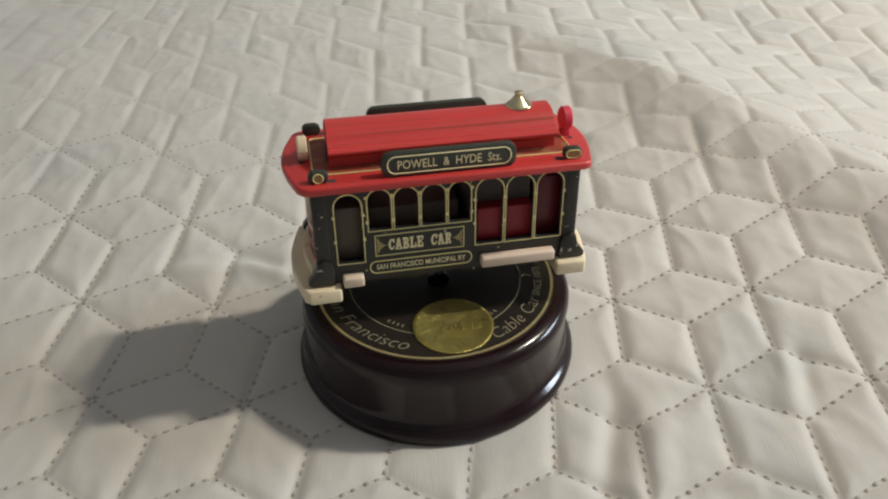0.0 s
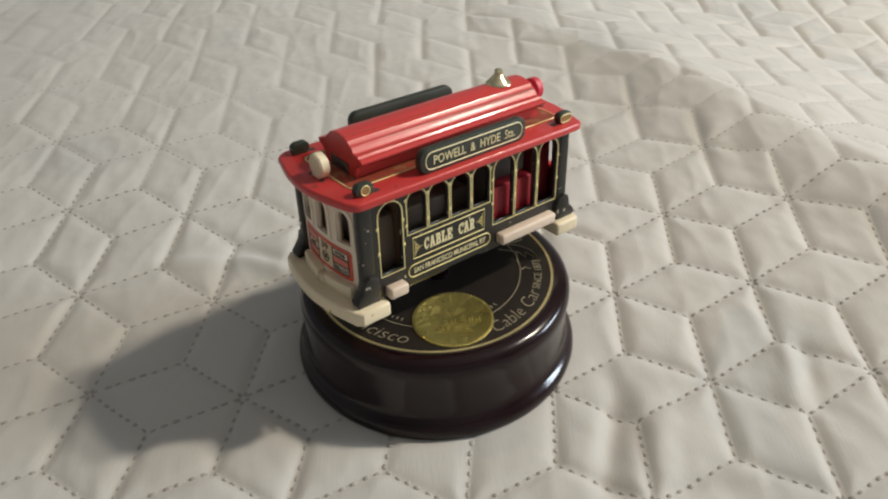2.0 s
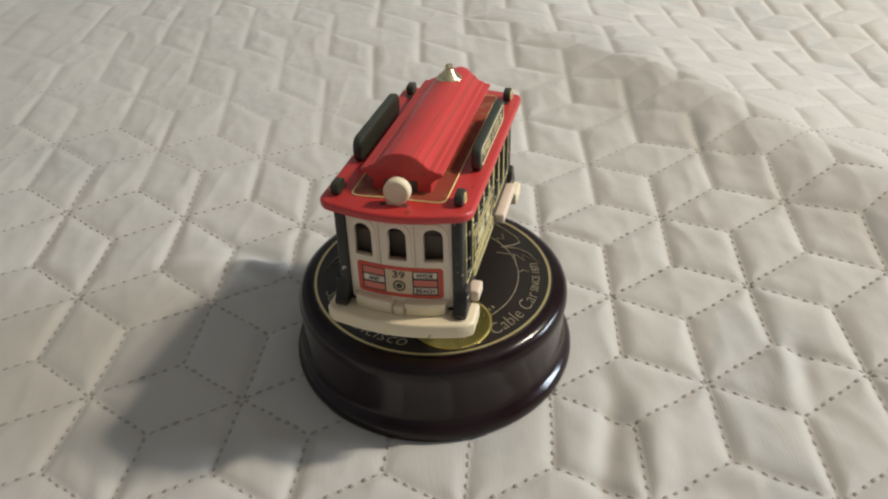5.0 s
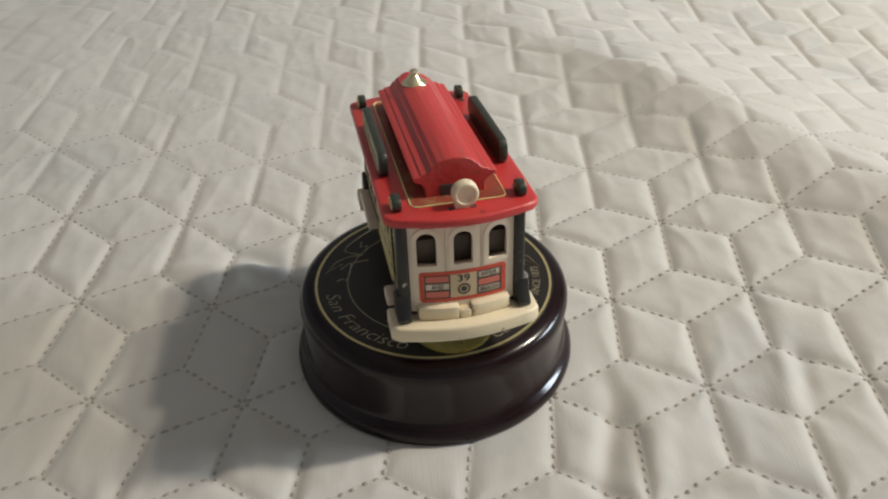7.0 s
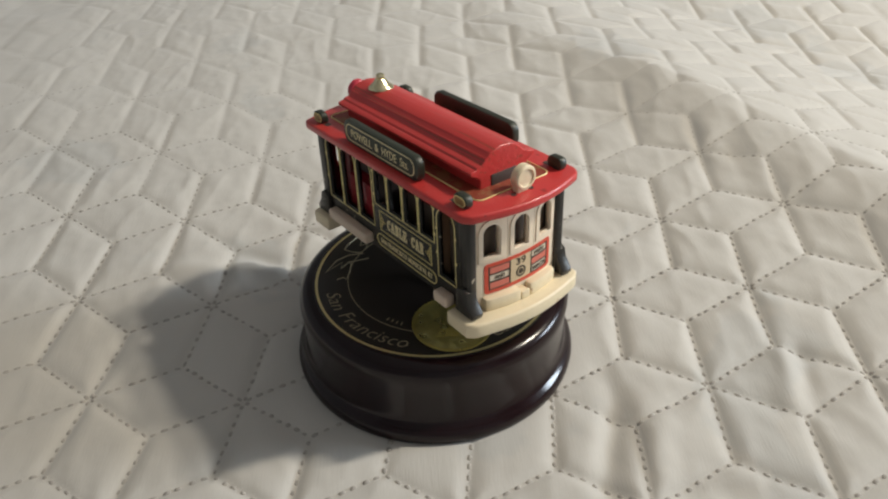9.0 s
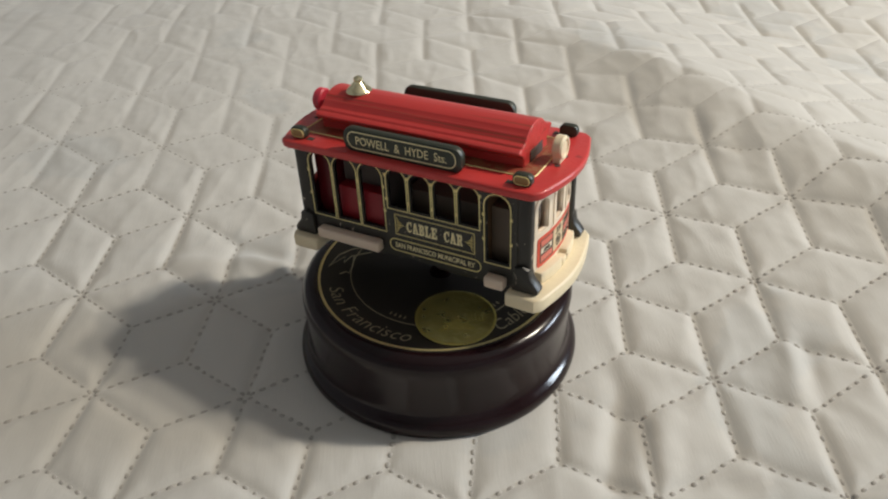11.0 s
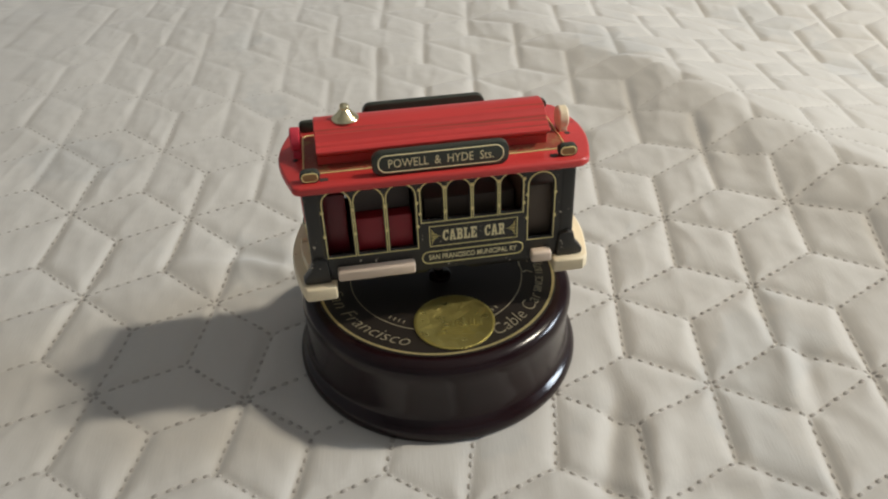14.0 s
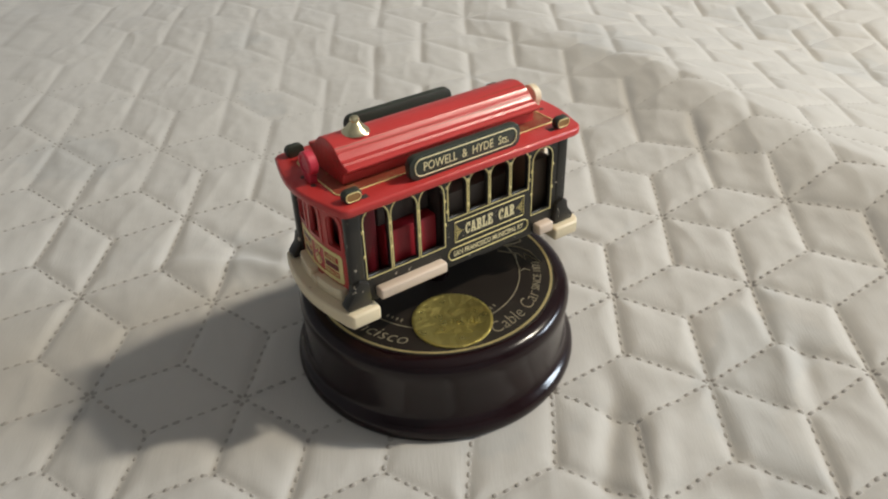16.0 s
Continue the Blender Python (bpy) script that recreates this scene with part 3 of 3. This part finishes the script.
def car_side(s):
    outline = [(-37.2, 45.4), (37.2, 45.4), (37.2, 75.7), (-37.2, 75.7)]
    openings = [END_WINDOW] + [(a, b, 61.3, 74.6) for a, b in zip(SMALL, SMALL[1:])] + [(a, b, 53.0, 74.8) for a, b in zip(BIG, BIG[1:])]
    holes = [arch(a + 0.65, b - 0.65, c + 0.6, d - 0.5) for a, b, c, d in openings]
    bm = pierced(outline, holes, 1.6)
    for v in bm.verts:
        v.co = Vector((v.co.x, s * (W - 0.8 + v.co.z), v.co.y))
    bmesh.ops.recalc_face_normals(bm, faces=bm.faces)
    wall = part("side_wall", scaled(bm), BLACK, tram, "black enamelled side with arched windows", smooth=False)
    y = s * (W + 0.05)
    for a, b, c, d in openings:
        bead = wires([([(u, y, v) for u, v in arch(a + 0.28, b - 0.28, c + 0.1, d - 0.1)], True)], 0.215)
        for v in bead.verts:
            v.co.y = y + (v.co.y - y) * 0.6
        part("window_trim", scaled(bead), GOLD_INK, wall, "gold printed window outline")
    # little joints on the window posts, and spandrel points under the eaves
    studs = bmesh.new()
    for a, b, c, d in openings:
        for z in ((c + d) / 2 - 3.5, (c + d) / 2 + 4.2):
            for u in (a + 0.1, b - 0.1):
                bmesh.ops.create_uvsphere(studs, u_segments=8, v_segments=5, radius=0.5, matrix=Matrix.Translation((u, y, z)) @ Matrix.Diagonal((1, 0.5, 1.2, 1)))
    for u in SMALL[1:-1] + BIG[1:-1] + (-23.8, 7.0):
        bmesh.ops.create_cone(studs, segments=3, radius1=0.75, radius2=0.75, depth=0.2, matrix=Matrix.Translation((u, y, 74.7)) @ Matrix.Rotation(math.pi / 2, 4, "X") @ Matrix.Rotation(-math.pi / 2, 4, "Z"))
    part("trim_studs", scaled(studs), GOLD_INK, wall, "gold dots on the window posts")
    panel = wires([([(-21.4, y, 53.2), (4.2, y, 53.2), (4.2, y, 59.9), (-21.4, y, 59.9)], True)], 0.2)
    part("name_frame", scaled(panel), GOLD_INK, wall, "gold printed frame")
    scrolls = bmesh.new()
    for u, f in ((-20.9, 1), (3.7, -1)):
        for k in range(5):
            v0 = [scrolls.verts.new((u + f * c, y + s * 0.04, 56.55 + d)) for c, d in ((0, -2.9 + k * 1.16), (0, -1.95 + k * 1.16), (2.9 - abs(k - 2) * 0.95, 0.35 * (k - 2)))]
            scrolls.faces.new(v0)
    bmesh.ops.solidify(scrolls, geom=scrolls.faces[:], thickness=0.12)
    part("scroll_print", scaled(scrolls), GOLD_INK, wall, "gold printed scroll", smooth=False)
    part("lettering_name", scaled(on_side(slab_lettering("CABLE CAR", 3.7, 18.2), s, -8.6, 56.55, 0.06)), PALE_INK, wall, "gold lettering", smooth=False)
    plate = wires([([(u, y, v) for u, v in stadium(-23.3, 6.6, 47.4, 51.4, 1.95)], True)], 0.2)
    part("company_frame", scaled(plate), GOLD_INK, wall, "gold printed oval frame")
    part("lettering_company", scaled(on_side(lettering("SAN FRANCISCO MUNICIPAL RY", 1.75, 26.2, 0.07, 0, 0.012), s, -8.35, 49.4, 0.06)), PALE_INK, wall, "small gold lettering", smooth=False)
    for x0, x1, z0, z1 in ((-31.4, -25.4, 45.2, 48.6), (9.0, 31.3, 46.6, 50.0)):
        ya, yb = sorted((s * (W - 0.2), s * (W + 3.2)))
        part("step", scaled(block(x0, x1, ya, yb, z0, z1, 0.7, 3)), WOOD_STEP, tram, "pale painted running step")


for s in (-1, 1):
    car_side(s)

part("car_floor", scaled(block(-37, 37, -15.2, 15.2, 45.4, 48.5, 0.3)), INSIDE, tram)
truck = [(-33, 0), (-29, -3.4), (-8, -3.4), (-4, -1.2), (2, -1.2), (6, -3.4), (27, -3.4), (32, 0)]
part("undercarriage", scaled(prism(truck, -14, 14, lambda a, b, d: (a, d, 45.5 + b), 0.5)), BLACK, tram, "dark green undercarriage")
part("spindle", scaled(lathe([(0, 33.4), (1.6, 33.4), (1.6, 42.6), (2.6, 43.0), (2.6, 45.0), (0, 45.0)], 24)), INSIDE, tram, "dark metal turning spindle")
part("bench", scaled(block(8.6, 25.6, -14.2, 14.2, 48.5, 63.5, 0.8)), SEAT_RED, tram, "bright red bench block inside")
# the roof's shade over the bench is put in as a dark block
part("bench_shade", scaled(block(8.6, 25.6, -10.6, 10.6, 63.5, 73.5, 0.6)), INSIDE, tram, "dark block standing in for roof shade over the bench")
part("bulkhead", scaled(block(-24.2, -23.4, -15.0, 15.0, 48.5, 75.5, 0)), INNER_WOOD, tram, "raw brown wooden bulkhead", smooth=False)
part("end_bench", scaled(block(27.0, 34.6, -12.5, 12.5, 48.5, 71.0, 0.6)), RED_DEEP, tram, "deep red block behind the end window")
part("partition", scaled(block(6.2, 7.6, -15, 15, 48.5, 75.5, 0.2)), INSIDE, tram)
part("inner_bench", scaled(block(-22.5, 4.5, -9.0, 9.0, 48.5, 64.5, 0.6)), DUSK, tram)
part("end_platform", scaled(block(-35.0, -24.6, -12.8, 12.8, 48.5, 67.5, 0.6)), DUSK, tram, "grey brown block behind the end window")


def car_end(e):
    """One bowed end: e = -1 ivory with a headlamp, e = 1 red."""
    paint = WHITE if e < 0 else RED
    word = "ivory" if e < 0 else "red"

    def bow(bm, depth):
        for v in bm.verts:
            y, z, d = v.co.x, v.co.y, v.co.z
            v.co = Vector((e * (39.4 - 0.0105 * y * y + d + depth), y, z))
        bmesh.ops.recalc_face_normals(bm, faces=bm.faces)
        return bm

    def cut(bm, step=1.6):
        """Extra cuts across, so that flat shapes can bow."""
        for k in range(-9, 10):
            bmesh.ops.bisect_plane(bm, geom=bm.verts[:] + bm.edges[:] + bm.faces[:], plane_co=(k * step, 0, 0), plane_no=(1, 0, 0))
        return bm

    panel = None
    for k in (-1, 0, 1):
        c = k * 9.45
        outline = stadium(c - 4.65, c + 4.65, 47.0, 75.5, 0.3, 2)
        bm = pierced(outline, [arch(c - 2.5, c + 2.5, 61.4, 71.4)], 1.8)
        made = part("end_panel", scaled(bow(cut(bm), -0.9)), paint, tram, word + " painted end panel with an arched window", smooth=False)
        frame_plate = pierced(arch(c - 3.9, c + 3.9, 60.4, 72.8), [arch(c - 2.6, c + 2.6, 61.5, 71.3)], 0.3)
        part("window_frame", scaled(bow(cut(frame_plate), 0.1)), paint, made, smooth=False)
        panel = made if k == 0 else panel
    back = pierced([(-14.2, 46), (14.2, 46), (14.2, 75.5), (-14.2, 75.5)], [arch(k * 9.45 - 3.1, k * 9.45 + 3.1, 61, 72) for k in (-1, 0, 1)], 0.5)
    part("end_backing", scaled(bow(cut(back), -2.1)), INNER_WOOD if e < 0 else RED_DEEP, tram, smooth=False)
    # the printed destination board
    ink = RED_INK if e < 0 else GOLD_INK

    def printed(shape, holes, name, mat, depth, under=panel):
        part(name, scaled(bow(cut(pierced(shape, holes, 0.12)), depth)), mat, under, smooth=False)

    rect = lambda a, b, c, d: [(a, c), (b, c), (b, d), (a, d)]
    printed(stadium(-11.8, 11.8, 49.9, 59.5, 1.1), [stadium(-10.6, 10.6, 51.0, 58.4, 0.6)], "board_frame", ink, 0.08)

    if e < 0:
        printed(rect(-3.5, 3.5, 51.05, 58.35), [], "board_centre", TAN_INK, 0.05)

    def end_letters(text, height, width, centre, level, mat, name):
        bm = lettering(text, height, width, 0.05, 0, 0.012)
        for v in bm.verts:
            v.co = Vector((e * v.co.x + centre, v.co.y + level, v.co.z))
        part(name, scaled(bow(bm, 0.15)), mat, panel, "printed lettering", smooth=False)

    for c, words in ((-e * 7.1, ("", "AND", "")), (e * 7.1, ("BEACH", "", "HYDE"))):
        printed(rect(c - 3.4, c + 3.4, 51.0, 58.4), [rect(c - 3.05, c + 3.05, 51.35 + 2.4 * k, 53.3 + 2.4 * k) for k in range(3)], "board_box", DARK_INK if e < 0 else GOLD_INK, 0.11)
        for k, word in enumerate(words):
            if word:
                end_letters(word, 1.15, 0.95 * len(word) + 0.3, c, 52.3 + 2.4 * k, DARK_INK if e < 0 else GOLD_INK, "lettering_board")
            else:
                printed(rect(c - 3.05, c + 3.05, 51.35 + 2.4 * k, 53.3 + 2.4 * k), [], "board_row", PINK_INK if e < 0 else RED_DEEP, 0.06)
    medal = [(1.75 * math.cos(2 * math.pi * k / 20), 53.5 + 1.75 * math.sin(2 * math.pi * k / 20)) for k in range(20)]
    printed(medal, [[(u * 0.72, 53.5 + (v - 53.5) * 0.72) for u, v in medal]], "medallion", DARK_INK if e < 0 else GOLD_INK, 0.12)
    printed([(u * 0.5, 53.5 + (v - 53.5) * 0.5) for u, v in medal], [], "medallion_core", DARK_INK if e < 0 else GOLD_INK, 0.14)
    digits = lettering("39", 2.2, 3.4, 0.06, 0, 0.015)
    for v in digits.verts:
        v.co = Vector((-v.co.x * -e if e > 0 else -v.co.x, v.co.y + 57.0, v.co.z))
    part("lettering_number", scaled(bow(digits, 0.14)), DARK_INK if e < 0 else GOLD_INK, panel, "dark printed car number", smooth=False)

    # corner posts with flared feet
    for s in (-1, 1):
        ya, yb = sorted((s * 14.15, s * 17.15))
        xa, xb = sorted((e * 33.9, e * 38.3))
        post = part("corner_post", scaled(block(xa, xb, ya, yb, 46, 75.6, 1.0, 3)), BLACK, tram, "black corner post with chipped paint")
        foot = [(33.2, 45.6), (41.0, 45.6), (41.2, 47.2), (40.2, 48.6), (38.9, 50.2), (38.3, 53.0), (36.5, 54.0), (33.8, 53.0)]
        part("post_foot", scaled(prism([(e * a, b) for a, b in foot], s * 14.6, s * 18.4, lambda a, b, d: (a, d, b), 0.7)), BLACK, post)

    # bumper platform and the ledge on it
    n = 14
    edge = [(e * (42.7 - (1.0 if e > 0 else 0) + 3.1 * math.cos(math.pi / 2 * (2 * k / n - 1)) ** 1.0), -18.6 + 37.2 * k / n) for k in range(n + 1)]
    shape = [(e * 32.0, -20.4), (e * 40.9, -20.5)] + edge + [(e * 40.9, 20.5), (e * 32.0, 20.4)]
    bumper = part("bumper", scaled(prism(shape, 41.0, 45.5, lambda a, b, d: (a, b, d), 0.8, 3)), CREAM, tram, "cream painted bumper platform")
    for y0, y1, top in ((-12.6, -1.7, 49.4), (1.7, 12.6, 49.4), (-1.6, 1.6, 48.2)):
        bow_line = [(e * (41.9 - 0.013 * y * y), y) for y in np.linspace(y0, y1, 6)]
        ledge = [(e * 36.5, y0)] + bow_line + [(e * 36.5, y1)]
        part("ledge", scaled(prism(ledge, 45.4, top, lambda a, b, d: (a, b, d), 0.6)), CREAM, bumper)


for e in (-1, 1):
    car_end(e)


def roof():
    n = 12
    shape = []
    for e in (-1, 1):
        run = [(e * (41.4 + (-0.7 if e > 0 else 0) + 3.6 * math.cos(math.pi / 2 * t)), e * 17.8 * t) for t in np.linspace(-1, 1, n + 1)]
        corner_a = [(e * 39.4, -e * 19.7), (e * 40.4, -e * 18.9)]
        corner_b = [(e * 40.4, e * 18.9), (e * 39.4, e * 19.7), (e * 38.0, e * 20.1)]
        shape += [(e * 38.0, -e * 20.1)] + corner_a + run + corner_b
    top = part("roof", scaled(prism(shape, 75.5, 78.0, lambda a, b, d: (a, b, d), 0.8, 3)), RED, tram, "red enamelled flat roof with bowed ends")
    part("roof_field", scaled(prism(stadium(-36.6, 37.2, -12.4, 12.4, 2.0), 77.9, 78.14, lambda a, b, d: (a, b, d), 0.05, 1)), ROOF_FIELD, top, "worn brownish red roof field")
    part("roof_line", scaled(wires([([(a, b, 78.14) for a, b in stadium(-36.6, 37.2, -12.4, 12.4, 2.0)], True)], 0.22)), GOLD_INK, top, "gold line round the roof field")
    half = [(7.8, 78), (7.8, 80.6), (8.9, 81.8), (10.6, 82.6), (11.0, 83.4), (10.2, 83.85), (9.1, 83.95), (8.6, 84.45), (7.3, 84.75), (6.6, 85.3), (5.9, 86.2), (5.2, 86.55), (4.4, 87.4), (2.4, 88.15)]
    section = half + [(0, 88.45)] + [(-a, b) for a, b in reversed(half)]
    upper = part("upper_roof", scaled(prism(section, -32.0, 33.2, lambda a, b, d: (d, a, b), 0.22, 1)), GROOVED_RED, tram, "red raised upper roof with stepped grooves", angle=25)
    # no recess is cut: a dark block imitates the shade in the slot
    part("roof_slot_shade", scaled(block(-32.25, -31.7, -4.2, 4.2, 78.1, 81.2, 0.1)), INSIDE, upper, "dark block in place of the shaded slot in the end")


roof()


def sign_board(s):
    y = s * 16.5
    board = part("sign_board", scaled(prism(stadium(-18.6, 18.8, 77.8, 85.0, 2.7), y - 1.3, y + 1.3, lambda a, b, d: (a, d, b), 0.6, 2)), SIGN_BLACK, tram, "dark green street name board on the roof")
    face = s * 17.8
    part("sign_line", scaled(wires([([(u, face, v) for u, v in stadium(-16.9, 17.1, 79.1, 84.0, 2.2)], True)], 0.2)), PALE_INK, board, "pale gold outline")
    bm = lettering("POWELL  &  HYDE  Sts.", 2.5, 28.6, 0.07, 0, 0.0)
    part("lettering_street", scaled(on_side(bm, s, 0.1, 81.55, 17.84 - W)), PALE_INK, board, "pale gold street lettering", smooth=False)


for s in (-1, 1):
    sign_board(s)


def corner_lamp(e, s):
    x, y = e * 35.4, s * 16.1
    shape = stadium(x - 2.7, x + 2.7, 77.8, 81.4, 1.6)
    body = part("corner_lamp", scaled(prism(shape, y - 1.15, y + 1.15, lambda a, b, d: (a, d, b), 0.4, 2)), SIGN_BLACK, tram, "small dark green marker lamp")
    small = e < 0 and s < 0
    face = stadium(x - 1.3, x + 1.3, 78.3, 80.9, 1.29) if small else stadium(x - 2.1, x + 2.1, 78.5, 80.8, 1.1)
    part("lens", scaled(prism(face, *sorted((y + s * 1.1, y + s * 1.3)), lambda a, b, d: (a, d, b), 0.1, 1)), AMBER, body, "amber painted lens")
    part("lens_ring", scaled(wires([([(u, y + s * 1.27, v) for u, v in face], True)], 0.17)), GOLD_INK, body, "thin gold ring round the lens")
    # the slot is longer than the lamp's foot; a dark patch on the roof imitates its shade
    inner = x - e * 3.6
    part("slot", scaled(block(inner - 1.1, inner + 1.1, y - 0.9, y + 0.9, 77.7, 78.05, 0)), INSIDE, body, "dark patch in place of the shaded slot in the roof", smooth=False)


for e in (-1, 1):
    for s in (-1, 1):
        corner_lamp(e, s)


def end_lamp(e):
    turn = Matrix.Translation((e * 38.6, -0.9 if e < 0 else 0, 81.6 if e < 0 else 83.2)) @ Matrix.Rotation(e * math.pi / 2, 4, "Y")
    mat = CREAM if e < 0 else TAIL_RED
    disc = lathe([(0, -1.4), (2.9, -1.4), (3.4, -1.0), (3.4, 1.0), (3.05, 1.45), (2.5, 1.5), (2.2, 1.1), (0, 1.2)], 36, turn)
    light = part("end_lamp", scaled(disc), mat, tram, "cream wooden headlamp disc" if e < 0 else "red wooden tail lamp disc")
    xa, xb = sorted((e * 37.4, e * 39.8))
    part("lamp_foot", scaled(block(xa, xb, -1.9, 1.9, 77.9, 80.4, 0.4)), mat, light)
    # dark discs laid on the roof imitate the shade inside two holes
    for y in (-2.9, 2.9):
        part("peg_hole_shade", scaled(lathe([(0, 77.9), (0.8, 77.9), (0.8, 78.1), (0, 78.1)], 12, Matrix.Translation((e * 39.4, y, 0)))), INSIDE, light)


end_lamp(-1)
end_lamp(1)

bell = part("bell", scaled(lathe([(0, 86.9), (3.7, 86.9), (3.95, 87.2), (3.8, 87.6), (3.0, 88.2), (2.25, 88.9), (1.8, 89.6), (1.25, 90.0), (1.15, 90.2), (1.4, 90.6), (1.25, 91.2), (0.7, 91.6), (0, 91.7)], 36, Matrix.Translation((24.2, 0.4, 1.0)))), BRASS, tram, "shiny brass bell")


# ---- what moves ----
def motions():
    rows = [(t, AXIS @ pose(0, 0, 0, 0, 0, a) @ SEAT) for t, a in TURN]
    walk(tram, rows)


motions()
